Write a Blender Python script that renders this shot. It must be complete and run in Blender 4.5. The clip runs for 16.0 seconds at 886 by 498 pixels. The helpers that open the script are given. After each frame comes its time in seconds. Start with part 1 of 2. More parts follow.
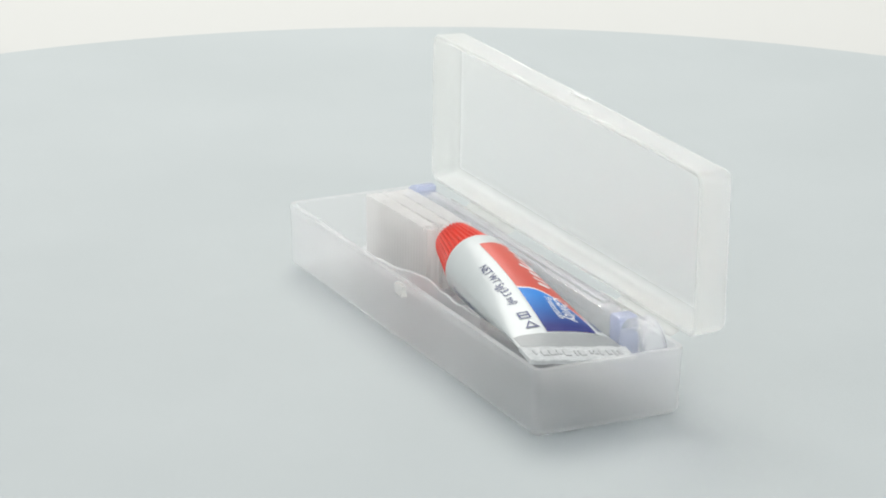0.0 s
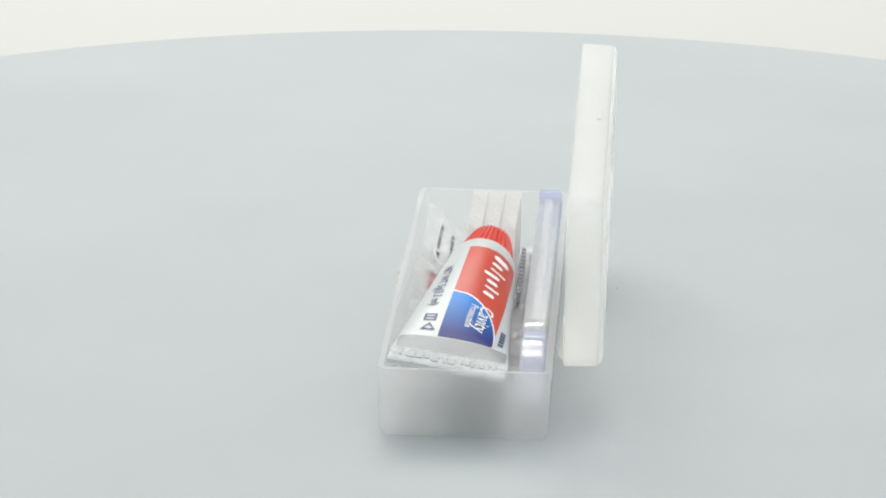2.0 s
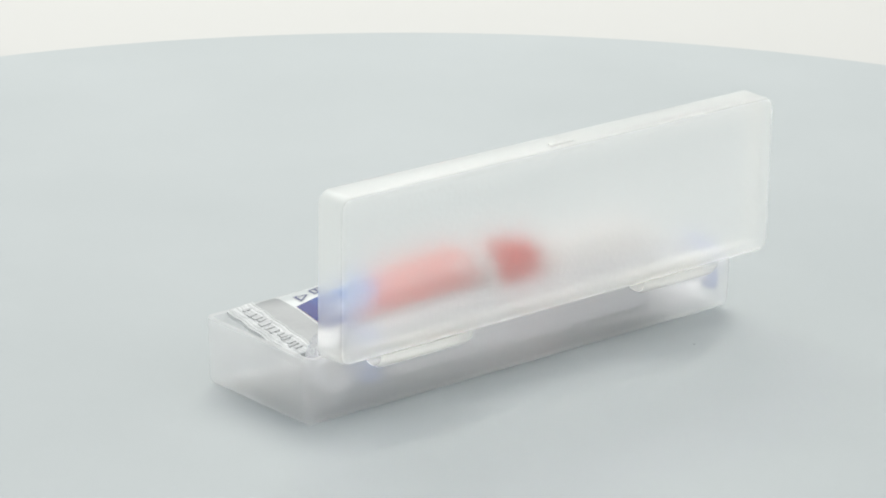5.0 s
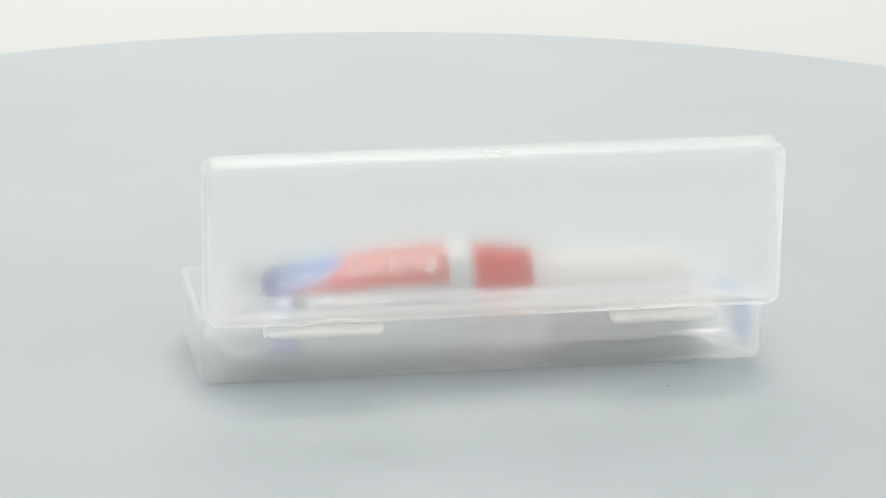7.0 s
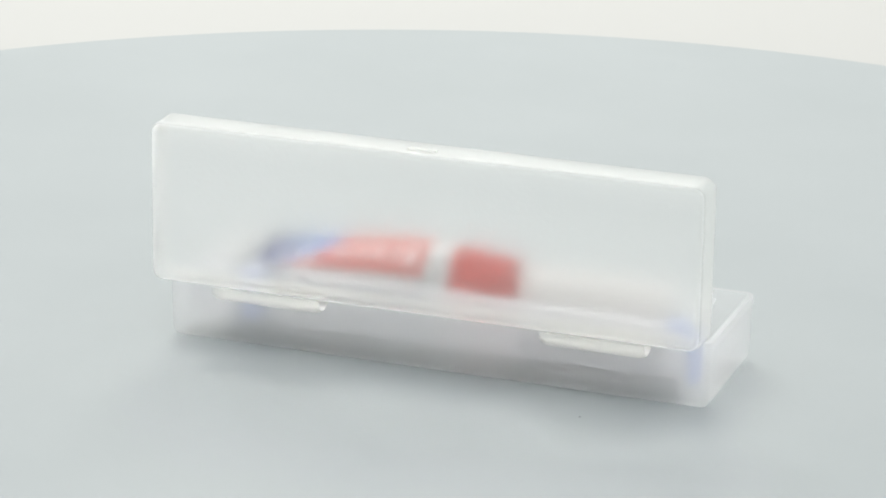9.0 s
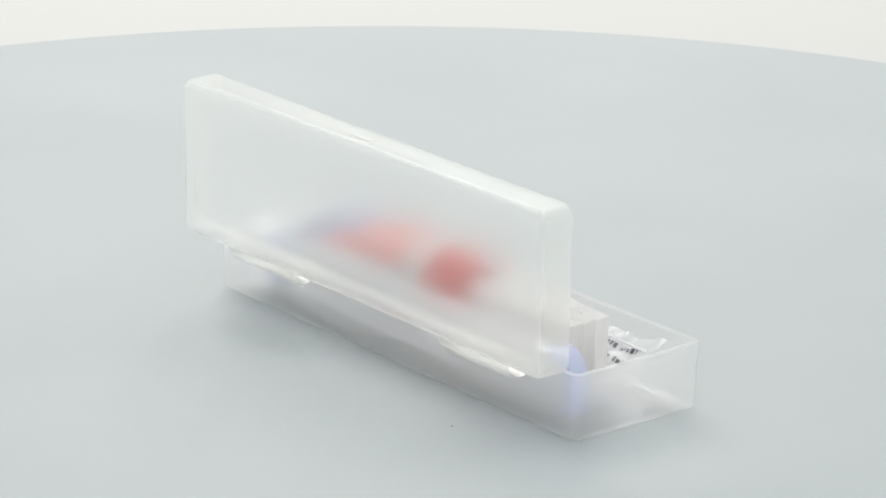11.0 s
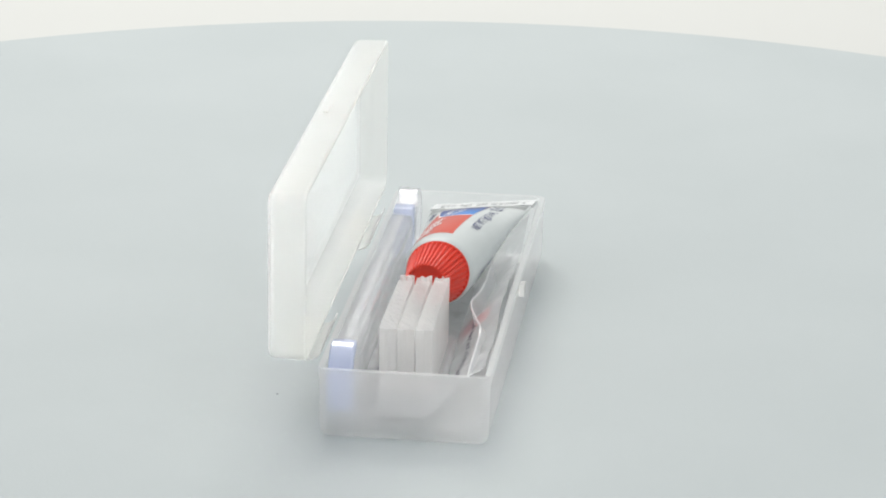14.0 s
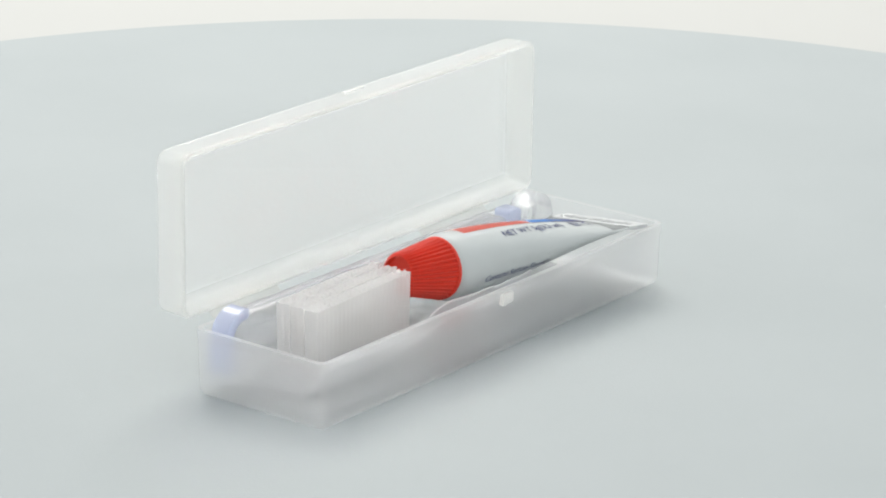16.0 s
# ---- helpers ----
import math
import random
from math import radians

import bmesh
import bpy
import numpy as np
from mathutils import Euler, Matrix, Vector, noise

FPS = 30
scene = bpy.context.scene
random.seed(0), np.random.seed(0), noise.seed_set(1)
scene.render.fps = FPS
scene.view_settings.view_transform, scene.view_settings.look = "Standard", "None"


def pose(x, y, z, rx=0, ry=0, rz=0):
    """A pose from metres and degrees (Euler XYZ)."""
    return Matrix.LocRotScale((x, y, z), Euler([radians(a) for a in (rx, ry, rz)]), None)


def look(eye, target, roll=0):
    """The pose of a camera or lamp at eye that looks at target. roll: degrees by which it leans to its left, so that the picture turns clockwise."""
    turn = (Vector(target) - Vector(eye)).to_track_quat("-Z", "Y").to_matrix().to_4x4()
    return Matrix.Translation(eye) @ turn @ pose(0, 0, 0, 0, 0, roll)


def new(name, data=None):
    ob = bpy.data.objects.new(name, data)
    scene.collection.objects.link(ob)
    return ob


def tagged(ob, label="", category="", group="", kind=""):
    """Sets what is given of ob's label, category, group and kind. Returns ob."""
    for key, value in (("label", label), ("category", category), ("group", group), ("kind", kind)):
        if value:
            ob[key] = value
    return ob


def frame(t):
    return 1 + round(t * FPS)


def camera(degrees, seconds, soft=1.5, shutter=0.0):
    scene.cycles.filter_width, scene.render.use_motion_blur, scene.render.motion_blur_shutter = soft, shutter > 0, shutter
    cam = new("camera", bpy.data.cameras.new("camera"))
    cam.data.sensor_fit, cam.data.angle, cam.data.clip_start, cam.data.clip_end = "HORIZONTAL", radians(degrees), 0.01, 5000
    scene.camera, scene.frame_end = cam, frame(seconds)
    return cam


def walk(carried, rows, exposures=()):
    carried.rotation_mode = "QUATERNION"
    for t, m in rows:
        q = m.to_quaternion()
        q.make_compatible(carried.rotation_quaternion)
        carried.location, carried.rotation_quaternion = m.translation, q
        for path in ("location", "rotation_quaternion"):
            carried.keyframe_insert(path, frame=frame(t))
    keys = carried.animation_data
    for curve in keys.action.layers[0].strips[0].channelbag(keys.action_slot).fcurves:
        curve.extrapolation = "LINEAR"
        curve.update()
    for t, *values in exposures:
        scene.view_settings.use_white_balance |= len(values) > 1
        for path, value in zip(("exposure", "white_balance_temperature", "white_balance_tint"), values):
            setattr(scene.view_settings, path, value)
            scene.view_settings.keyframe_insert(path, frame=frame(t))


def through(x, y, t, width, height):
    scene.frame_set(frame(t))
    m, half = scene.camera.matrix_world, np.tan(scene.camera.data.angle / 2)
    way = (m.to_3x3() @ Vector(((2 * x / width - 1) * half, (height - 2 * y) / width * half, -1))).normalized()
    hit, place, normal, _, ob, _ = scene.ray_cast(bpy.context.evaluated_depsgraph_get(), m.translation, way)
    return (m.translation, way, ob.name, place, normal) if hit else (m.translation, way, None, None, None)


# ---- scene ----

# ---------------------------------------------------------------- camera
cam = camera(15.0, 16.0, soft=2.0)
EYE = Vector((0.0, -0.6443, 0.2337))
YAW, TILT, LEAN = radians(0.32), radians(18.45), 0.91
AHEAD = Vector((-math.sin(YAW) * math.cos(TILT), math.cos(YAW) * math.cos(TILT), -math.sin(TILT)))
walk(cam, [(0.0, look(EYE, EYE + AHEAD, LEAN)), (16.0, look(EYE, EYE + AHEAD, LEAN))])


def turn_at(t):
    """Degrees by which the turntable has turned at t seconds."""
    return -4.272 - 15.255 * (t - 8) - 0.0109 * (t - 8) ** 2


# ---------------------------------------------------------------- world and light
world = bpy.data.worlds.new("studio")
scene.world = world
world.use_nodes = True
wbg = world.node_tree.nodes["Background"]
wbg.inputs[0].default_value = (0.96, 0.99, 1.0, 1)
wbg.inputs[1].default_value = 1.02


def softbox(name, eye, target, sx, sy, watts, colour=(1, 0.98, 0.94)):
    la = bpy.data.lights.new(name, "AREA")
    la.shape, la.size, la.size_y, la.energy, la.color = "RECTANGLE", sx, sy, watts, colour
    ob = new(name, la)
    ob.matrix_world = look(eye, target)
    return ob


softbox("softbox_lamp", (-0.12, 0.68, 0.80), (0, 0.05, 0), 0.70, 0.50, 8.75)
scene.view_settings.exposure = 0.0


# ---------------------------------------------------------------- materials
def mat(name):
    m = bpy.data.materials.new(name)
    m.use_nodes = True
    nt = m.node_tree
    return m, nt, nt.nodes["Principled BSDF"], nt.nodes["Material Output"]


def noise_fac(nt, scale, detail=4.0, lo=0.35, hi=0.65):
    tc = nt.nodes.new("ShaderNodeTexCoord")
    n = nt.nodes.new("ShaderNodeTexNoise")
    n.inputs["Scale"].default_value, n.inputs["Detail"].default_value = scale, detail
    nt.links.new(tc.outputs["Object"], n.inputs["Vector"])
    r = nt.nodes.new("ShaderNodeMapRange")
    r.inputs["From Min"].default_value, r.inputs["From Max"].default_value = lo, hi
    nt.links.new(n.outputs["Fac"], r.inputs["Value"])
    return r.outputs["Result"]


def mix_col(nt, fac, a, b):
    m = nt.nodes.new("ShaderNodeMix")
    m.data_type = "RGBA"
    m.inputs["A"].default_value, m.inputs["B"].default_value = (*a, 1), (*b, 1)
    nt.links.new(fac, m.inputs["Factor"])
    return m.outputs["Result"]


def bump(nt, bsdf, fac, strength, dist):
    b = nt.nodes.new("ShaderNodeBump")
    b.inputs["Strength"].default_value, b.inputs["Distance"].default_value = strength, dist
    nt.links.new(fac, b.inputs["Height"])
    nt.links.new(b.outputs["Normal"], bsdf.inputs["Normal"])


def solid(name, a, b=None, rough=0.5, scale=60.0, relief=0.0, fine=900.0):
    m, nt, p, _ = mat(name)
    p.inputs["Roughness"].default_value = rough
    p.inputs["Specular IOR Level"].default_value = 0.3
    nt.links.new(mix_col(nt, noise_fac(nt, scale), a, b or tuple(c * 0.93 for c in a)), p.inputs["Base Color"])
    if relief:
        bump(nt, p, noise_fac(nt, fine), relief, 0.0003)
    return m


def clear(name, tint, see, blur, milk_col, through=0.5, rough=0.3, ior=1.25, gloss=0.12, relief=0.0, scale=400.0):
    """Thin clear or frosted plastic. see: share that passes straight, blur: share that passes scattered; the rest is milky."""
    m, nt, p, out = mat(name)
    nt.nodes.remove(p)
    clearing = nt.nodes.new("ShaderNodeBsdfTransparent")
    clearing.inputs[0].default_value = (*tint, 1)
    frost = nt.nodes.new("ShaderNodeBsdfGlass")
    frost.distribution = "MULTI_GGX"
    frost.inputs["Color"].default_value = (*tint, 1)
    frost.inputs["Roughness"].default_value, frost.inputs["IOR"].default_value = rough, ior
    d = nt.nodes.new("ShaderNodeBsdfDiffuse")
    t = nt.nodes.new("ShaderNodeBsdfTranslucent")
    d.inputs[0].default_value = t.inputs[0].default_value = (*milk_col, 1)
    g = nt.nodes.new("ShaderNodeBsdfGlossy")
    g.inputs["Roughness"].default_value = min(rough * 0.6, 0.3)

    def blend(fac, x, y):
        n = nt.nodes.new("ShaderNodeMixShader")
        if isinstance(fac, float):
            n.inputs[0].default_value = fac
        else:
            nt.links.new(fac, n.inputs[0])
        nt.links.new(x.outputs[0], n.inputs[1])
        nt.links.new(y.outputs[0], n.inputs[2])
        return n

    milk = blend(through, d, t)
    passing = blend(blur / max(see + blur, 1e-4), clearing, frost)
    r = nt.nodes.new("ShaderNodeMapRange")
    share = 1 - see - blur
    r.inputs["To Min"].default_value, r.inputs["To Max"].default_value = share * 0.86, share * 1.14
    nt.links.new(noise_fac(nt, 35.0, 3.0, 0.3, 0.7), r.inputs["Value"])
    base = blend(r.outputs["Result"], passing, milk)
    f = nt.nodes.new("ShaderNodeLayerWeight")
    f.inputs["Blend"].default_value = 0.25
    k = nt.nodes.new("ShaderNodeMath")
    k.operation, k.use_clamp = "MULTIPLY_ADD", True
    k.inputs[1].default_value, k.inputs[2].default_value = gloss, 0.015
    nt.links.new(f.outputs["Facing"], k.inputs[0])
    top = blend(k.outputs[0], base, g)
    if relief:
        n = nt.nodes.new("ShaderNodeBump")
        n.inputs["Strength"].default_value, n.inputs["Distance"].default_value = relief, 0.0002
        nt.links.new(noise_fac(nt, scale), n.inputs["Height"])
        for sh in (frost, g, d):
            nt.links.new(n.outputs["Normal"], sh.inputs["Normal"])
    nt.links.new(top.outputs[0], out.inputs["Surface"])
    return m


M_DISC = solid("pale_grey_board", (0.392, 0.422, 0.426), (0.374, 0.404, 0.408), 0.6, 14.0, 0.05, 1500.0)
M_BACK = solid("white_backdrop_paper", (0.50, 0.50, 0.482), (0.487, 0.487, 0.47), 0.8, 3.0)
# one lid plastic twice: milkier on the walls for their brighter edge-on look
M_PANEL = clear("clearer_polypropylene_panel", (1.0, 1.0, 0.998), 0.13, 0.79, (0.998, 0.992, 0.955), 0.25, 0.66, 1.08, 0.10, 0.1, 900.0)
M_FROST = clear("frosted_polypropylene", (1.0, 1.0, 0.997), 0.42, 0.455, (0.998, 0.990, 0.930), 0.20, 0.60, 1.08, 0.03, 0.1, 900.0)
M_FROST_THICK = clear("thick_frosted_polypropylene", (1.0, 1.0, 1.0), 0.53, 0.34, (0.998, 0.988, 0.985), 0.40, 0.55, 1.08, 0.15, 0.1, 900.0)
M_CLEAR = clear("clear_styrene", (1.0, 1.0, 1.0), 0.48, 0.34, (0.95, 0.955, 1.0), 0.4, 0.2, 1.38, 0.3)
M_BLUE_CLEAR = clear("blue_tinted_styrene", (0.95, 0.965, 1.0), 0.52, 0.0, (0.72, 0.77, 0.97), 0.45, 0.1, 1.3, 0.5)
M_FILM = clear("crumpled_clear_film", (1.0, 1.0, 1.0), 0.66, 0.0, (0.985, 0.985, 0.99), 0.5, 0.3, 1.1, 0.12, 0.2, 300.0)
# milkier than the film, so that the fold's edge shows as a bright line
M_EDGE_GLINT = clear("film_edge_glint", (1.0, 1.0, 1.0), 0.40, 0.10, (0.985, 0.985, 0.99), 0.4, 0.2, 1.2, 0.5)
M_TUBE = solid("tube_white_laminate", (0.52, 0.548, 0.545), (0.49, 0.518, 0.515), 0.32, 90.0, 0.06, 250.0)
M_CRIMP = solid("silver_crimp_foil", (0.50, 0.515, 0.515), (0.58, 0.59, 0.59), 0.34, 420.0, 0.35, 700.0)
M_RED = solid("printed_red", (0.52, 0.055, 0.030), (0.49, 0.050, 0.027), 0.36, 120.0)
M_CAP = solid("red_cap_plastic", (0.66, 0.042, 0.021), (0.61, 0.036, 0.018), 0.34, 150.0)


def graded_blue():
    """Printed blue that deepens to navy towards the crimped end."""
    m, nt, p, _ = mat("printed_blue_gradient")
    p.inputs["Roughness"].default_value = 0.34
    tc = nt.nodes.new("ShaderNodeTexCoord")
    sp = nt.nodes.new("ShaderNodeSeparateXYZ")
    nt.links.new(tc.outputs["Object"], sp.inputs[0])
    r = nt.nodes.new("ShaderNodeMapRange")
    r.inputs["From Min"].default_value, r.inputs["From Max"].default_value = -0.0280, -0.0395
    nt.links.new(sp.outputs["X"], r.inputs["Value"])
    nt.links.new(mix_col(nt, r.outputs["Result"], (0.02, 0.19, 0.56), (0.004, 0.012, 0.15)), p.inputs["Base Color"])
    p.inputs["Specular IOR Level"].default_value = 0.15
    return m


M_MIDBLUE = graded_blue()
# silver-grey tube end; part of this grey is the slope's shade
M_SILVER = solid("shade_toned_silver", (0.27, 0.285, 0.287), (0.245, 0.258, 0.26), 0.36, 160.0, 0.08, 400.0)
M_WHITE = solid("printed_white", (0.82, 0.82, 0.82), None, 0.4, 120.0)
M_INK = solid("printed_dark_ink", (0.055, 0.065, 0.17), None, 0.45, 120.0)
# darker than the foil: the shade of the embossing put into colour
M_STAMP = solid("emboss_shade_grey", (0.43, 0.44, 0.445), None, 0.5, 120.0)
M_GREYINK = solid("printed_grey_ink", (0.13, 0.12, 0.15), None, 0.5, 120.0)
M_BRISTLE = clear("nylon_bristle", (0.98, 0.98, 0.97), 0.42, 0.0, (0.87, 0.86, 0.855), 0.60, 0.35, 1.3, 0.03)
M_HEAD = clear("pale_brush_head", (1.0, 1.0, 1.0), 0.62, 0.0, (0.93, 0.93, 0.94), 0.4, 0.2, 1.3, 0.3)
M_ANCHOR = solid("grey_nylon_anchor", (0.42, 0.42, 0.44), None, 0.5, 120.0)
M_SPECK = solid("dark_scuff", (0.22, 0.23, 0.23), None, 0.7)
M_PINK = solid("printed_dull_red", (0.50, 0.24, 0.25), (0.42, 0.20, 0.22), 0.45, 200.0)
M_FIN = clear("frosted_hinge", (0.99, 0.99, 0.98), 0.62, 0.10, (0.98, 0.97, 0.94), 0.4, 0.3, 1.16, 0.3)


# ---------------------------------------------------------------- mesh tools
MM = 0.001


def link(name, bm, material, smooth=True):
    bmesh.ops.recalc_face_normals(bm, faces=bm.faces)
    me = bpy.data.meshes.new(name)
    bm.to_mesh(me)
    bm.free()
    me.materials.append(material)
    if smooth:
        me.shade_smooth()
        me.set_sharp_from_angle(angle=radians(38))
    return new(name, me)


def part(name, bm, material, parent, label="", smooth=True):
    ob = link(name, bm, material, smooth)
    ob.parent = parent
    if label:
        tagged(ob, label)
    return ob


def ring(bm, pts):
    return [bm.verts.new(p) for p in pts]


def bridge(bm, a, b):
    n = len(a)
    for i in range(n):
        bm.faces.new((a[i], a[(i + 1) % n], b[(i + 1) % n], b[i]))


def round_rect(lx, ly, r, z, seg=6):
    """Loop of a rounded rectangle, in metres, centred."""
    out = []
    for k, (sx, sy) in enumerate(((1, 1), (-1, 1), (-1, -1), (1, -1))):
        for j in range(seg + 1):
            a = math.pi / 2 * (k + j / seg)
            out.append((sx * (lx / 2 - r) + r * math.cos(a), sy * (ly / 2 - r) + r * math.sin(a), z))
    return out


def shell(lx, ly, h, r, wall, fillet, draft=0.0, lip=None):
    """An open box with rounded corners, a filleted base and real walls; its base at z = 0."""
    bm = bmesh.new()
    rows = []
    for j in range(6):
        a = math.pi / 2 * j / 5
        inset = fillet * (1 - math.sin(a)) + draft
        rows.append((inset, fillet * (1 - math.cos(a))))
    if lip:
        rows += [(draft * 0.3, h - lip), (draft * 0.3 - 0.00015, h - lip + 0.0003), (-0.00010, h - 0.0004), (0.0, h)]
    else:
        rows += [(0.0, h - 0.0003), (0.00025, h)]
    inner = [(wall - 0.0002, h), (wall, h - 0.0003)]
    f2 = fillet + 0.0014
    for j in range(5, -1, -1):
        a = math.pi / 2 * j / 5
        inner.append((wall + draft + f2 * (1 - math.sin(a)), wall + f2 * (1 - math.cos(a))))
    loops = []
    for inset, z in rows + inner:
        loops.append(ring(bm, round_rect(lx - 2 * inset, ly - 2 * inset, max(r - inset, 0.0005), z)))
    for a, b in zip(loops, loops[1:]):
        bridge(bm, a, b)
    bm.faces.new(loops[0])
    bm.faces.new(loops[-1])
    return bm


def bar(bm, x0, x1, y0, y1, z0, z1, m=None):
    """A small bevelled block."""
    c = 0.12 * min(x1 - x0, y1 - y0, z1 - z0)
    lo = [(x0 + c, y0 + c, z0), (x1 - c, y0 + c, z0), (x1 - c, y1 - c, z0), (x0 + c, y1 - c, z0)]
    a = [(x0, y0, z0 + c), (x1, y0, z0 + c), (x1, y1, z0 + c), (x0, y1, z0 + c)]
    b = [(x0, y0, z1 - c), (x1, y0, z1 - c), (x1, y1, z1 - c), (x0, y1, z1 - c)]
    hi = [(x0 + c, y0 + c, z1), (x1 - c, y0 + c, z1), (x1 - c, y1 - c, z1), (x0 + c, y1 - c, z1)]
    rs = [ring(bm, [m @ Vector(p) if m else p for p in pts]) for pts in (lo, a, b, hi)]
    for p, q in zip(rs, rs[1:]):
        bridge(bm, p, q)
    bm.faces.new(rs[0])
    bm.faces.new(rs[-1])


# ---------------------------------------------------------------- the setting
def build_backdrop():
    bm = bmesh.new()
    prof = [(-1.6, -0.0133), (0.75, -0.0133)]
    for j in range(1, 13):
        a = math.pi / 2 * j / 12
        prof.append((0.75 + 0.45 * math.sin(a), -0.0133 + 0.45 * (1 - math.cos(a))))
    prof.append((1.2, 1.6))
    top = [ring(bm, [(x, y, z) for x in (-1.6, 1.6)]) for y, z in prof]
    low = [ring(bm, [(x, y + 0.002 * (y > 0.74), z - 0.002) for x in (-1.6, 1.6)]) for y, z in prof]
    for rows in (top, low):
        for a, b in zip(rows, rows[1:]):
            bm.faces.new((a[0], a[1], b[1], b[0]))
    for a, b in zip(list(zip(top, low)), list(zip(top, low))[1:]):
        for k in (0, 1):
            bm.faces.new((a[0][k], b[0][k], b[1][k], a[1][k]))
    for k in (0, -1):
        bm.faces.new((top[k][0], top[k][1], low[k][1], low[k][0]))
    ob = link("backdrop", bm, M_BACK)
    tagged(ob, "plain white paper sweep behind the turntable", "backdrop", kind="structure")


def build_turntable():
    root = new("turntable")
    tagged(root, "round pale blue-grey matte turntable disc, faintly scuffed", "turntable")
    bm = bmesh.new()
    cx, cy, r = -0.0042, -0.0064, 0.2532
    loops = []
    for rr, z in ((r - 0.0008, -0.0120), (r, -0.0112), (r, -0.0008), (r - 0.0008, 0.0)):
        loops.append(ring(bm, [(cx + rr * math.cos(2 * math.pi * k / 256), cy + rr * math.sin(2 * math.pi * k / 256), z) for k in range(256)]))
    for a, b in zip(loops, loops[1:]):
        bridge(bm, a, b)
    bm.faces.new(loops[0])
    bm.faces.new(loops[-1])
    part("disc", bm, M_DISC, root)
    for x, y, r in ((0.036, -0.0315, 0.00028),):
        bm = bmesh.new()
        bmesh.ops.create_cone(bm, cap_ends=True, segments=9, radius1=r, radius2=r * 0.6, depth=0.0001, matrix=pose(x, y, 0.00005))
        part("scuff", bm, M_SPECK, root, "tiny dark scuff mark")
    return root


RIDERS = []  # things that ride on the turntable, with their place on it


def rider(ob, x=0.0, y=0.0, z=0.0):
    RIDERS.append((ob, Matrix.Translation((x * MM, y * MM, z * MM))))
    return ob


# ---------------------------------------------------------------- the box
def move(bm, m):
    bmesh.ops.transform(bm, matrix=m, verts=bm.verts)
    return bm


def build_box():
    """Tray and lid; its origin lies under the tray's middle."""
    root = new("travel_case")
    tagged(root, "frosted translucent plastic case with its hinged lid standing open", "plastic case")
    part("tray", move(shell(0.1140, 0.0326, 0.0138, 0.0022, 0.0013, 0.0017, 0.0003, 0.0022), pose(0, 0, -0.0008)), M_FROST_THICK, root)
    lid_bm = shell(0.1140, 0.0332, 0.0074, 0.0026, 0.0010, 0.0016, 0.0002)
    lid_bm.normal_update()
    # flat panel takes the clearer copy; the walls' brightness comes from extra milk
    for f in lid_bm.faces:
        f.material_index = int(f.calc_center_median().z < 0.0018 and abs(f.normal.z) > 0.7)
    lid = part("lid", move(lid_bm, pose(0.0004, -0.0258, 0.0305, -90)), M_FROST, root)
    lid.data.materials.append(M_PANEL)
    bm = bmesh.new()
    bar(bm, -0.003, 0.003, -0.0236, -0.0226, 0.0466, 0.04735)
    part("lid_notch", bm, M_FROST, lid)
    for x0, x1 in ((-0.0445, -0.0215), (0.0245, 0.0455)):
        bm = bmesh.new()
        sec = []
        for j in range(13):
            a = math.pi * j / 12
            sec.append((-0.0178 - 0.0028 * math.cos(math.pi - a) * 1.0 - 0.0022, 0.0131 - 0.0026 * math.sin(a)))
        rows = []
        for off in (0.0, 0.0006):
            for x in (x0 + (0.0012 if off else 0), x1 - (0.0012 if off else 0)):
                rows.append(ring(bm, [(x, y, z - off) for y, z in sec]))
        for a, b in ((0, 1), (2, 3), (0, 2), (1, 3)):
            for k in range(12):
                bm.faces.new((rows[a][k], rows[a][k + 1], rows[b][k + 1], rows[b][k]))
        for k in (0, 12):
            bm.faces.new((rows[0][k], rows[1][k], rows[3][k], rows[2][k]))
        part("hinge", bm, M_FIN, root, "bright flexed plastic hinge strip")
    bm = bmesh.new()
    bar(bm, -0.0016, 0.0016, 0.0159, 0.0173, 0.0100, 0.0124)
    part("clasp", bm, M_FIN, root, "small moulded snap clasp")
    return rider(root, 1.4, -4.0, 0.3)


# ---------------------------------------------------------------- the tube
# its axis runs from the shoulder (s = 0) to the crimped end (s = 52 mm)


def section(s):
    """Half-width and half-height of the tube at s mm from the shoulder."""
    k = min(max(s / 47.0, 0), 1)
    b = 6.65 * (1 - k ** 1.9) + 0.32
    a = 7.0 + (11.2 - 7.0) * k
    return a, b


def sag(s):
    """How far the filled body hangs below the line from shoulder to crimp, in mm."""
    return -0.3 * math.sin(math.pi * min(max(s / 47.0, 0), 1))


def twist(s, y, z):
    """The skin turns a little about its axis towards the crimp."""
    k = min(max((s - 22.0) / 25.0, 0), 1)
    a = radians(5.0) * k * k * (3 - 2 * k)
    return y * math.cos(a) + z * math.sin(a), z * math.cos(a) - y * math.sin(a)


def loop_table(s, n=240):
    a, b = section(s)
    ph = np.linspace(-np.pi, np.pi, n + 1)
    pts = np.stack([a * np.sin(ph), b * np.cos(ph)], 1)
    d = np.concatenate([[0], np.cumsum(np.linalg.norm(np.diff(pts, axis=0), axis=1))])
    d -= d[n // 2]
    return d, pts, ph, (a, b)


TABLES = {}


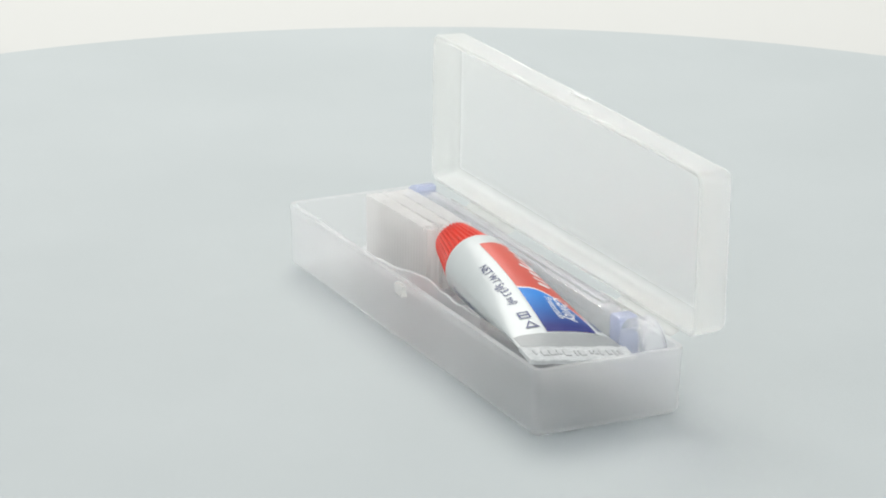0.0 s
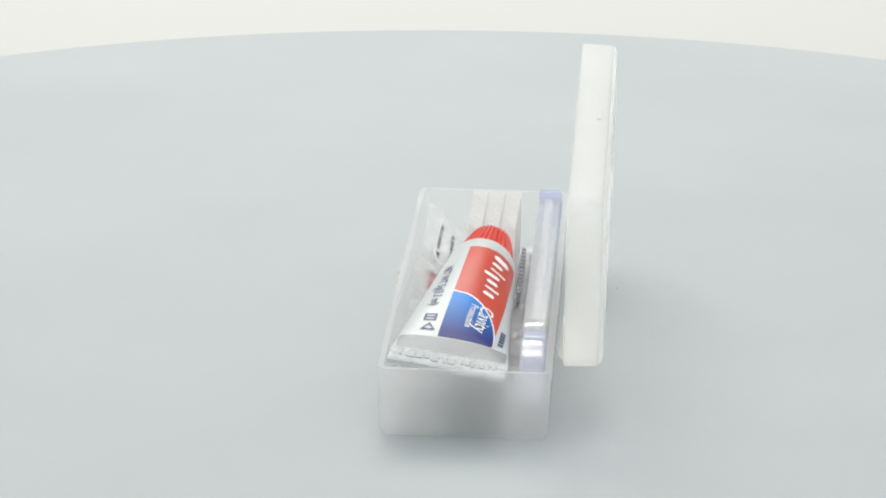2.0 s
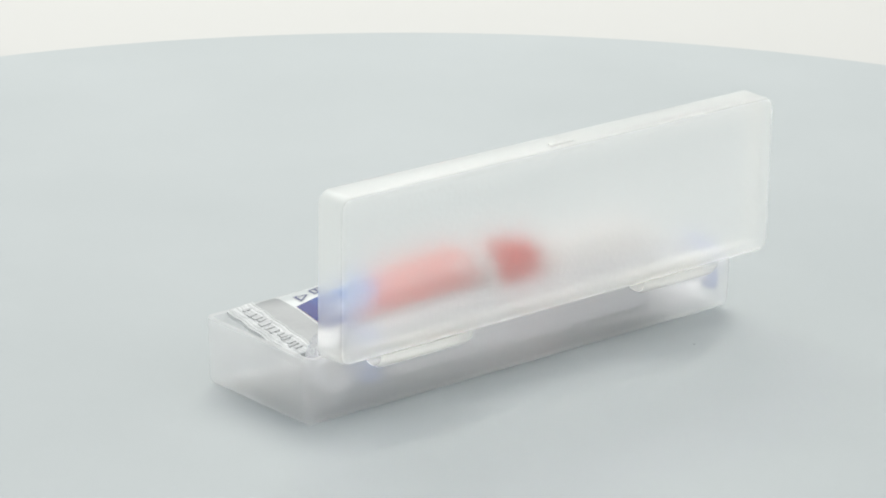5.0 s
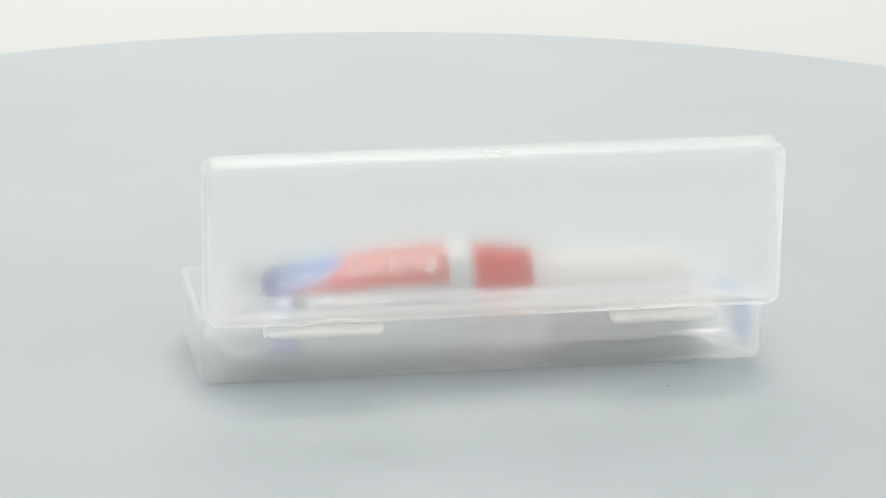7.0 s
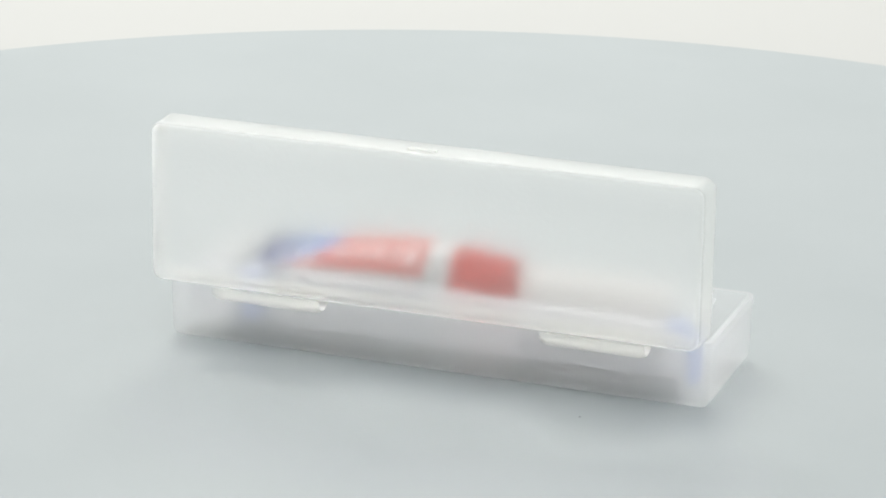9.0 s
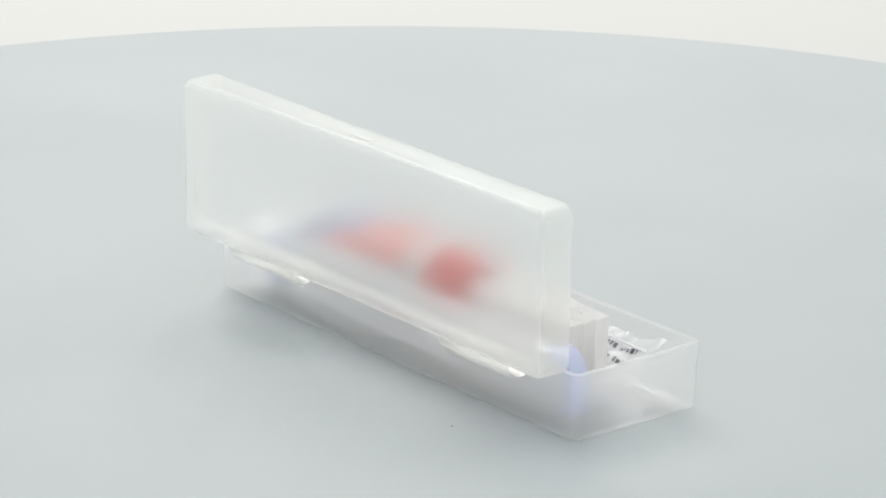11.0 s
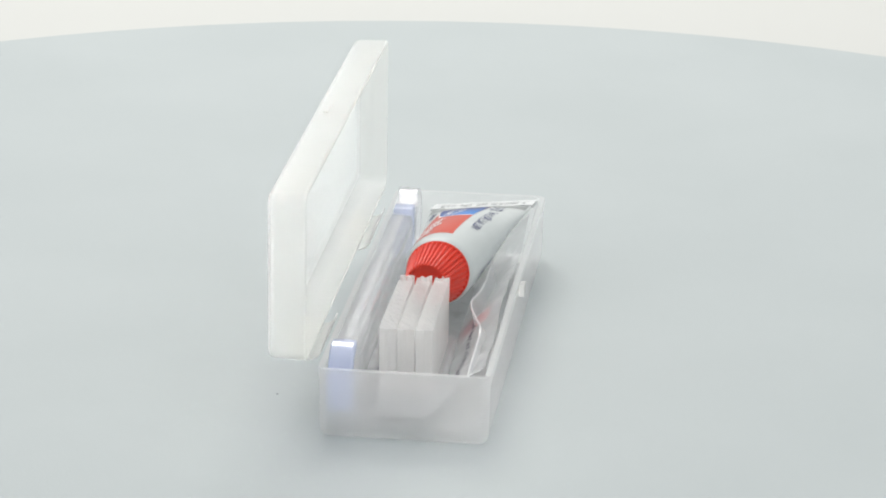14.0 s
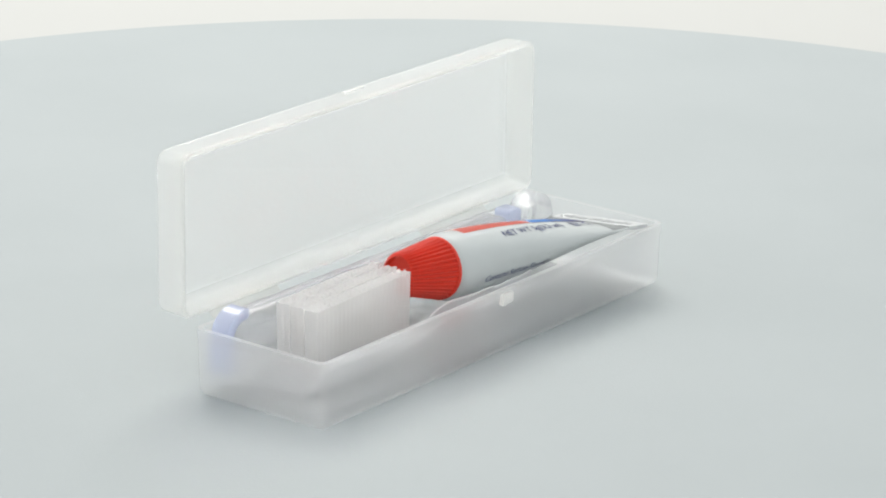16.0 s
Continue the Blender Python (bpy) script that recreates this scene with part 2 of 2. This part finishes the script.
def on_tube(s, v, lift=0.0):
    """Point on the tube's skin: s mm along, v mm of girth from the top line."""
    key = round(s * 4)
    if key not in TABLES:
        TABLES[key] = loop_table(key / 4)
    d, pts, ph, _ = TABLES[key]
    a, b = section(s)
    p = np.interp(v, d, ph)
    n = Vector((math.sin(p) / a, math.cos(p) / b)).normalized()
    y, z = twist(s, -(a * math.sin(p) + n.x * lift), b * math.cos(p) + n.y * lift)
    return Vector((-s * MM, y * MM, (sag(s) + z) * MM))


def patch(name, parent, material, s0, s1, v0, v1, lift, ns=40, nv=24, label=""):
    """A printed area on the tube: v0 and v1 are functions of s."""
    bm = bmesh.new()
    grid = []
    for i in range(ns + 1):
        s = s0 + (s1 - s0) * i / ns
        lo, hi = v0(s), v1(s)
        grid.append([bm.verts.new(on_tube(s, lo + (hi - lo) * j / nv, lift)) for j in range(nv + 1)])
    for i in range(ns):
        for j in range(nv):
            bm.faces.new((grid[i][j], grid[i + 1][j], grid[i + 1][j + 1], grid[i][j + 1]))
    return part(name, bm, material, parent, label)


def letters(name, parent, words, material, size, s, v, lift=0.10, squeeze=1.0, shear=0.0, flip=1, label=""):
    """Lettering wrapped on the tube: it starts at s and runs to the crimp; its tops point to the hinge."""
    cu = bpy.data.curves.new(name, "FONT")
    cu.body, cu.size, cu.shear, cu.resolution_u, cu.offset = words, size, shear, 3, 0.006 * size
    tmp = bpy.data.objects.new(name, cu)
    scene.collection.objects.link(tmp)
    me = bpy.data.meshes.new_from_object(tmp.evaluated_get(bpy.context.evaluated_depsgraph_get()))
    bpy.data.objects.remove(tmp)
    bm = bmesh.new()
    bm.from_mesh(me)
    bmesh.ops.triangulate(bm, faces=bm.faces)
    for vt in bm.verts:
        vt.co = on_tube(s + flip * vt.co.x * squeeze, v + flip * vt.co.y, lift)
    return part(name, bm, material, parent, label, smooth=False)


def blob(bm, s, v, ls, lv, lift, n=18):
    c = bm.verts.new(on_tube(s, v, lift))
    vs = [bm.verts.new(on_tube(s + ls * math.cos(2 * math.pi * k / n), v + lv * math.sin(2 * math.pi * k / n), lift)) for k in range(n)]
    for k in range(n):
        bm.faces.new((c, vs[k], vs[(k + 1) % n]))


def build_tube():
    root = new("toothpaste_tube")
    tagged(root, "small white toothpaste tube with red-blue print and red ribbed cap", "toothpaste tube")
    # skin
    bm = bmesh.new()
    rows = []
    for s, f in ((-2.2, 0.55), (-1.9, 0.80), (-1.2, 0.93), (-0.5, 0.985)):
        a, b = section(0)
        rows.append([Vector((-s * MM, a * f * math.sin(2 * math.pi * k / 72) * MM, b * f * math.cos(2 * math.pi * k / 72) * MM)) for k in range(72)])
    for i in range(48):
        s = i
        a, b = section(s)
        skin = [twist(s, a * math.sin(2 * math.pi * k / 72), b * math.cos(2 * math.pi * k / 72)) for k in range(72)]
        rows.append([Vector((-s * MM, y * MM, (sag(s) + z) * MM)) for y, z in skin])
    loops = [ring(bm, r) for r in rows]
    for a, b in zip(loops, loops[1:]):
        bridge(bm, a, b)
    bm.faces.new(loops[0])
    bm.faces.new(loops[-1])
    body = part("body", bm, M_TUBE, root)
    # crimp: flat foil end, pressed with cross ribs
    bm = bmesh.new()
    top, low = [], []
    for i in range(25):
        s = 46.6 + 6.0 * i / 24
        a, _ = section(47)
        h = 0.42 + 0.10 * math.sin(i * 1.9)
        row = [(-(s + 0.15 * math.sin(j * 0.8)) * MM, (a + 0.05) * (2 * j / 28 - 1) * MM, (h + 0.04 * math.sin(j * 2.1 + i)) * MM) for j in range(29)]
        top.append(ring(bm, row))
        low.append(ring(bm, [(x, y, z - 0.8 * MM) for x, y, z in row]))
    for g in (top, low):
        for a, b in zip(g, g[1:]):
            for j in range(28):
                bm.faces.new((a[j], a[j + 1], b[j + 1], b[j]))
    for g, h in zip(zip(top, low), list(zip(top, low))[1:]):
        for j in (0, -1):
            bm.faces.new((g[0][j], h[0][j], h[1][j], g[1][j]))
    for k in (0, -1):
        for j in range(28):
            bm.faces.new((top[k][j], top[k][j + 1], low[k][j + 1], low[k][j]))
    droop = pose(0, 0, 0, -5) @ pose(-46.6 * MM, 0, 0, 0, -6, 0) @ Matrix.Translation((46.6 * MM, 0, 0))
    move(bm, droop)
    crimp = part("crimp", bm, M_CRIMP, root, "flat silver crimped end, embossed")
    # plain bars for the embossed characters, their shade painted as grey
    rnd = random.Random(12)
    y = -9.2
    while y < 9.0:
        w = rnd.choice((0.5, 0.8, 1.3))
        bm = bmesh.new()
        x0 = rnd.uniform(48.2, 48.6)
        bar(bm, -(x0 + rnd.uniform(1.3, 2.3)) * MM, -x0 * MM, y * MM, (y + w) * MM, 0.40 * MM, 0.60 * MM)
        move(bm, droop)
        part("stamp_bar", bm, M_STAMP, crimp, smooth=False)
        y += w + rnd.choice((0.35, 0.5, 1.1))
    # cap: tapered, ribbed, with a recessed end
    bm = bmesh.new()
    n = 36
    def cog(r, x, depth):
        out = []
        for k in range(n * 4):
            a = 2 * math.pi * k / (n * 4)
            rr = r - depth * (0, 0.15, 1, 0.85)[k % 4]
            out.append((x * MM, rr * math.sin(a) * MM, rr * math.cos(a) * MM))
        return out
    prof = [(6.0, 1.0, 0), (6.45, 1.15, 0.0), (6.5, 1.9, 0.02), (6.4, 2.1, 0.45), (4.35, 13.0, 0.42), (4.1, 13.3, 0.38), (3.55, 13.3, 0.0), (3.45, 12.4, 0.0)]
    loops = [ring(bm, cog(r, x, d)) for r, x, d in prof]
    for a, b in zip(loops, loops[1:]):
        bridge(bm, a, b)
    bm.faces.new(loops[0])
    bm.faces.new(loops[-1])
    move(bm, pose(0, 0, 0, 0, -5.5, 0))
    part("cap", bm, M_CAP, root, "red ribbed screw cap")
    # print: red panel, blue quarter-round, white wordmark shape, small text
    left = lambda s: -3.1 - 0.2 * s / 40
    right = lambda s: 8.2 - 0.9 * s / 40
    patch("red_panel", root, M_RED, 4.2, 41.6, left, right, 0.05)
    def arc(s):
        k = (s - 25.0) / 16.6
        return left(s) + (right(s) - left(s)) * math.sqrt(max(1 - (1 - k) ** 2, 0.0))
    def arc_edge(s):
        k = (s - 24.6) / 17.0
        return min(left(s) + (right(s) - left(s)) * math.sqrt(max(1 - (1 - k) ** 2, 0.0)) + 0.25, right(s))
    patch("white_arc_line", root, M_WHITE, 24.6, 41.6, left, arc_edge, 0.07)
    patch("blue_panel", root, M_MIDBLUE, 25.0, 41.6, left, arc, 0.09)
    # band before the crimp, with the slope's shade mixed into its silver tone
    patch("shade_toned_band", root, M_SILVER, 42.0, 46.9, lambda s: -10.6, lambda s: 10.6, 0.06, 8, 30)
    at = 6.0
    for low, high, wide in ((0.0, 3.7, 2.0), (0.0, 2.5, 1.3), (0.0, 3.7, 0.7), (-1.0, 2.5, 1.3), (0.0, 2.5, 1.3), (0.0, 3.2, 0.8), (0.0, 2.5, 1.3)):
        bm = bmesh.new()
        rim = []
        r = wide / 2
        for k in range(24):
            a = 2 * math.pi * (k + 0.5) / 24
            y = (high - r if math.sin(a) > 0 else low + r) + r * math.sin(a)
            rim.append((at + r + r * math.cos(a) + 0.24 * y, 2.2 + y))
        mid = (at + r + 0.12 * (low + high), 2.2 + (low + high) / 2)
        loops = [[bm.verts.new(on_tube(mid[0] + (p - mid[0]) * f, mid[1] + (q - mid[1]) * f, 0.15)) for p, q in rim] for f in (1.0, 0.5)]
        bridge(bm, *loops)
        bm.faces.new(loops[1])
        part("wordmark_bar", bm, M_WHITE, root, "white slanted bar of the brand mark", smooth=False)
        at += wide + 1.45
    letters("print_text", root, "Cavity", M_WHITE, 4.1, 27.9, 2.9, 0.18, 0.92, 0.25)
    letters("print_text", root, "Protection", M_WHITE, 2.2, 28.6, 1.0, 0.18, 0.9, 0.2)
    letters("print_text", root, "NET WT 5g(3.3 ml)", M_INK, 2.45, 13.0, -6.9, 0.12, 0.90)
    letters("print_text", root, "Contains Sodium Fluoride", M_INK, 2.0, 5.0, -15.4, 0.12, 0.9, 0.2, label="")
    for s in (35.3,):
        bm = bmesh.new()
        for a, b, c, d in ((-1.2, 1.2, -1.2, -0.85), (-1.2, 1.2, 0.85, 1.2), (-1.2, -0.85, -1.2, 1.2), (0.85, 1.2, -1.2, 1.2), (-0.2, 0.2, -1.0, 1.0)):
            q = [bm.verts.new(on_tube(s + x, -5.8 + y, 0.12)) for x, y in ((a, c), (b, c), (b, d), (a, d))]
            bm.faces.new(q)
        part("print_symbol", bm, M_INK, root, smooth=False)
    bm = bmesh.new()
    tri = [(1.5, 0.0), (-1.0, 1.5), (-1.0, -1.5)]
    rim = [[bm.verts.new(on_tube(38.9 - x * f, -5.6 + y * f, 0.16)) for x, y in tri] for f in (1.0, 0.62)]
    bridge(bm, rim[0], rim[1])
    part("print_symbol", bm, M_INK, root, smooth=False)
    bm = bmesh.new()
    for k in range(5):
        q = [bm.verts.new(on_tube(34.0 + 1.3 * k + x, 8.2 + y, 0.12)) for x, y in ((0, 0), (0.9, 0), (0.9, 1.1), (0, 1.1))]
        bm.faces.new(q)
    part("print_bars", bm, M_INK, root, smooth=False)
    for v, s0, widths in ((10.6, 4.0, (3.4, 1.8)), (12.0, 4.0, (2.4, 3.2)), (13.4, 4.0, (4.4, 1.6)), (12.2, 13.5, (2.2, 2.8, 1.8)), (13.6, 13.5, (3.2, 1.6, 2.6))):
        bm = bmesh.new()
        s1 = s0
        for w in widths:
            a = [bm.verts.new(on_tube(s1 + w * i / 4, v - 0.45, 0.12)) for i in range(5)]
            b = [bm.verts.new(on_tube(s1 + w * i / 4, v + 0.45, 0.12)) for i in range(5)]
            for i in range(4):
                bm.faces.new((a[i], a[i + 1], b[i + 1], b[i]))
            s1 += w + 0.6
        part("print_bars", bm, M_INK, root, smooth=False)
    RIDERS.append((root, Matrix.Translation((0.0005, -0.0042, 0.0141)) @ pose(0, 0, 0, 12, -1.7, -4.2)))
    return root


# ---------------------------------------------------------------- the toothbrush
def build_brush():
    root = new("travel_toothbrush")
    tagged(root, "clear plastic travel toothbrush with tall white bristles and blue-tinted ends", "toothbrush")
    # handle: a clear bar on edge, ends rounded
    def stadium(x0, x1, z0, z1, y0, y1, rc):
        bm = bmesh.new()
        m = Matrix.Translation(((x0 + x1) / 2 * MM, y1 * MM, (z0 + z1) / 2 * MM)) @ pose(0, 0, 0, 90)
        rows = []
        for inset, z in ((0.5, 0), (0.12, 0.15), (0, 0.5), (0, y1 - y0 - 0.5), (0.12, y1 - y0 - 0.15), (0.5, y1 - y0)):
            rows.append(ring(bm, [m @ Vector(p) for p in round_rect((x1 - x0 - 2 * inset) * MM, (z1 - z0 - 2 * inset) * MM, (rc - inset) * MM, z * MM)]))
        for a, b in zip(rows, rows[1:]):
            bridge(bm, a, b)
        bm.faces.new(rows[0])
        bm.faces.new(rows[-1])
        return bm
    part("handle", stadium(-36, 53.2, 4.4, 15.0, -18.6, -14.2, 4.6), M_CLEAR, root, "clear ribbed handle")
    bm = bmesh.new()
    m = Matrix.Translation((-46.0 * MM, -14.2 * MM, 10.4 * MM)) @ pose(0, 0, 0, 90)
    rows = []
    for ox, z in ((0.4, 0.0), (0.0, 0.4), (0.0, 4.0), (0.4, 4.4), (1.9, 4.4), (2.3, 4.0), (2.3, 0.4), (1.9, 0.0)):
        rows.append(ring(bm, [m @ Vector(p) for p in round_rect((12.0 - 2 * ox) * MM, (12.4 - 2 * ox) * MM, max(5.8 - ox, 1.0) * MM, z * MM)]))
    for a, b in zip(rows, rows[1:] + rows[:1]):
        bridge(bm, a, b)
    part("end_loop", bm, M_CLEAR, root, "rounded clear handle end, an open loop")
    bm = bmesh.new()
    bar(bm, -0.031, 0.046, -0.0172, -0.0156, 0.0149, 0.0154)
    part("grip_rib", bm, M_CLEAR, root)
    for z in (7.0, 12.4):
        bm = bmesh.new()
        bar(bm, -0.031, 0.047, -0.0143, -0.0138, (z - 0.35) * MM, (z + 0.35) * MM)
        part("grip_rib", bm, M_CLEAR, root)
    part("collar", stadium(-40.4, -36.1, 4.6, 15.0, -18.6, -14.3, 1.0), M_BLUE_CLEAR, root, "blue-tinted collar")
    # a band bent over the handle's rounded end
    bm = bmesh.new()
    bend = [(49.8 + 5.6 * math.sin(a), 10.2 + 5.9 * math.cos(a), math.sin(a), math.cos(a)) for a in (math.pi / 2 * k / 10 for k in range(-1, 11))]
    bend += [(55.4, z, 1.0, 0.0) for z in (8.5, 7.0, 5.5, 4.0)]
    rows = []
    for x, z, nx, nz in bend:
        rows.append(ring(bm, [((x - nx * q) * MM, y * MM, (z - nz * q) * MM) for y, q in ((-18.8, 0.4), (-18.5, 0.0), (-14.4, 0.0), (-14.1, 0.4), (-14.1, 1.7), (-14.4, 2.1), (-18.5, 2.1), (-18.8, 1.7))]))
    for a, b in zip(rows, rows[1:]):
        bridge(bm, a, b)
    bm.faces.new(rows[0])
    bm.faces.new(rows[-1])
    part("end_cap", bm, M_BLUE_CLEAR, root, "blue-tinted end cap")
    bm = bmesh.new()
    rows = [ring(bm, [(x + 0.030, y - 0.0050, z) for x, y, z in round_rect((38 - i) * MM, (12.0 - i) * MM, 3.5 * MM, zz * MM)]) for i, zz in ((0.6, 1.2), (0, 1.8), (0, 4.0), (0.8, 4.6))]
    for a, b in zip(rows, rows[1:]):
        bridge(bm, a, b)
    bm.faces.new(rows[0])
    bm.faces.new(rows[-1])
    head = part("brush_head", bm, M_HEAD, root, "pale translucent brush head plate")
    for k in range(13):
        bm = bmesh.new()
        bar(bm, (15.5 + 2.4 * k) * MM, (16.7 + 2.4 * k) * MM, -11.6 * MM, -10.9 * MM, 1.9 * MM, 4.6 * MM)
        part("tuft_anchor", bm, M_ANCHOR, head, smooth=False)
    rnd = random.Random(4)
    for j in range(3):
        # a close row of filaments: ragged tips on a ribbed skirt
        bm = bmesh.new()
        na, nb = 46, 7
        tips, foot = {}, {}
        for a in range(na):
            for b in range(nb):
                rim = a in (0, na - 1) or b in (0, nb - 1)
                u = a / (na - 1)
                pinch = 0.955 if rim and (a + b) % 2 else 1.0
                x = 15.9 + 29.2 * u + rnd.uniform(-0.06, 0.06)
                y = -8.8 + 3.5 * j + (b / (nb - 1) - 0.5) * (2.9 + 0.55 * u) * pinch
                h = 17.9 - 0.6 * u * u + rnd.uniform(-0.12, 0.12)
                if a < 4:
                    h += rnd.choice((-0.8, -0.2, 0.2, 0.5))
                tips[a, b] = bm.verts.new((x * MM, y * MM, h * MM))
                if rim:
                    yc = -8.8 + 3.5 * j
                    foot[a, b] = bm.verts.new(((30.5 + (x - 30.5) * 0.985) * MM, (yc + (y - yc) * 0.93) * MM, 4.5 * MM))
        for a in range(na - 1):
            for b in range(nb - 1):
                bm.faces.new((tips[a, b], tips[a + 1, b], tips[a + 1, b + 1], tips[a, b + 1]))
        edge = [(a, 0) for a in range(na - 1)] + [(na - 1, b) for b in range(nb - 1)] + [(a, nb - 1) for a in range(na - 1, 0, -1)] + [(0, b) for b in range(nb - 1, 0, -1)]
        for k, q in zip(edge, edge[1:] + edge[:1]):
            bm.faces.new((foot[k], foot[q], tips[q], tips[k]))
        bm.faces.new([foot[k] for k in reversed(edge)])
        part("bristle_tuft", bm, M_BRISTLE, head, smooth=False)
    return rider(root, 0, 0, 0)


# ---------------------------------------------------------------- the film wrapper
def film_z(x, y):
    """Height of the crumpled film, in mm."""
    z = 1.6 + 1.1 * noise.noise((x * 0.09, y * 0.16, 1.3)) + 0.7 * noise.noise((x * 0.3, y * 0.4, 5.0))
    up = max(0.0, (y - 0.5) / 9.0) ** 0.7
    z += up * (8.6 + 1.2 * math.sin(x * 0.12 + 1.0) + 1.2 * noise.noise((x * 0.15, 3.0, 7.0)))
    ridge = 1 - abs(noise.noise((x * 0.11 + y * 0.06, y * 0.22 - x * 0.03, 9.0))) * 2.2
    z += max(0.0, ridge - 0.4) * 0.7 * (0.35 + min(up, 1.0))
    if y < -14.5:
        z += (-14.5 - y) / 3.8 * (1.6 + 1.3 * math.sin(x * 0.13 + 0.6) + 0.5 * noise.noise((x * 0.2, 1.0, 2.0)))
    return max(z, 1.25)


def build_film():
    root = new("wrapper_film")
    tagged(root, "crumpled clear plastic wrapper printed with small grey text", "plastic wrapper")
    bm = bmesh.new()
    nx, ny = 150, 48
    def pt(i, j, dz):
        x, y = -47 + 98 * i / nx, -18.3 + 28.0 * j / ny
        return (x * MM, y * MM, (film_z(x, y) + dz) * MM)
    top = [[bm.verts.new(pt(i, j, 0.0)) for j in range(ny + 1)] for i in range(nx + 1)]
    for i in range(nx):
        for j in range(ny):
            bm.faces.new((top[i][j], top[i + 1][j], top[i + 1][j + 1], top[i][j + 1]))
    sheet = part("sheet", bm, M_FILM, root)
    rnd = random.Random(9)
    for y, x0, x1 in ((6.6, 26, 46), (4.0, 8, 46), (-12.8, 8, 46), (-11.0, 14, 34)):
        bm = bmesh.new()
        x = x0
        while x < x1:
            for _ in range(rnd.randint(2, 8)):
                w, hi = rnd.choice((0.5, 0.8, 1.1)), rnd.choice((0.25, 0.4, 0.5))
                q = [bm.verts.new((p * MM, r * MM, (film_z(p, r) + 0.08) * MM)) for p, r in ((x, y - 0.35), (x + w, y - 0.35), (x + w, y + hi), (x, y + hi))]
                bm.faces.new(q)
                x += w + 0.4
            x += 0.9
        part("print_line", bm, M_GREYINK, root, smooth=False)
    # a curled edge of the wrapper that stands up beside the tube
    def crest(x):
        y = 4.6 + 2.2 / (1 + math.exp(-(x - 18) / 2)) - 1.4 * math.exp(-((x - 8) / 6) ** 2)
        return y, 10.4 - 0.02 * max(x, 0) + 0.5 * noise.noise((x * 0.2, 4.0, 2.0))
    bm = bmesh.new()
    strip, bead = [], []
    for i in range(101):
        x = -18 + 66 * i / 100
        y, z = crest(x)
        base = film_z(x, y + 1.0) - 0.2
        strip.append([bm.verts.new((x * MM, (y + (1 - v) * (1.0 + 0.5 * math.sin(x * 0.4))) * MM, (base + (z - base) * v) * MM)) for v in (0.0, 0.2, 0.4, 0.6, 0.8, 1.0)])
        bead.append((x, y, z))
    for a, b in zip(strip, strip[1:]):
        for k in range(5):
            bm.faces.new((a[k], a[k + 1], b[k + 1], b[k]))
    fold = part("fold", bm, M_FILM, root, "upstanding glossy film fold")
    # bead added along the crest: the edge's glint as pale colour
    bm = bmesh.new()
    loops = [ring(bm, [(x * MM, (y + 0.24 * math.cos(a)) * MM, (z + 0.24 * math.sin(a)) * MM) for a in (math.pi / 3 * k for k in range(6))]) for x, y, z in bead]
    for a, b in zip(loops, loops[1:]):
        bridge(bm, a, b)
    bm.faces.new(loops[0])
    bm.faces.new(loops[-1])
    part("edge_glint", bm, M_EDGE_GLINT, fold, "milky bead added as the bright line on the film edge")
    bm = bmesh.new()
    grid = [[bm.verts.new(((4 + 10 * i / 12) * MM, (1.5 + 5.5 * j / 8) * MM, (film_z(4 + 10 * i / 12, 1.5 + 5.5 * j / 8) - 0.15) * MM)) for j in range(9)] for i in range(13)]
    for i in range(12):
        for j in range(8):
            bm.faces.new((grid[i][j], grid[i + 1][j], grid[i + 1][j + 1], grid[i][j + 1]))
    part("print_patch", bm, M_PINK, root, "dull red printed patch")
    return rider(root, 0, 0, 0)


build_backdrop()
TURNTABLE = build_turntable()
build_box()
build_tube()
build_brush()
build_film()


def motions():
    times = [0.5 * k for k in range(33)]
    walk(TURNTABLE, [(t, pose(0, 0, -0.0008, 0, 0, turn_at(t))) for t in times])
    for ob, m in RIDERS:
        walk(ob, [(t, pose(0, 0, 0, 0, 0, turn_at(t)) @ m) for t in times])


motions()
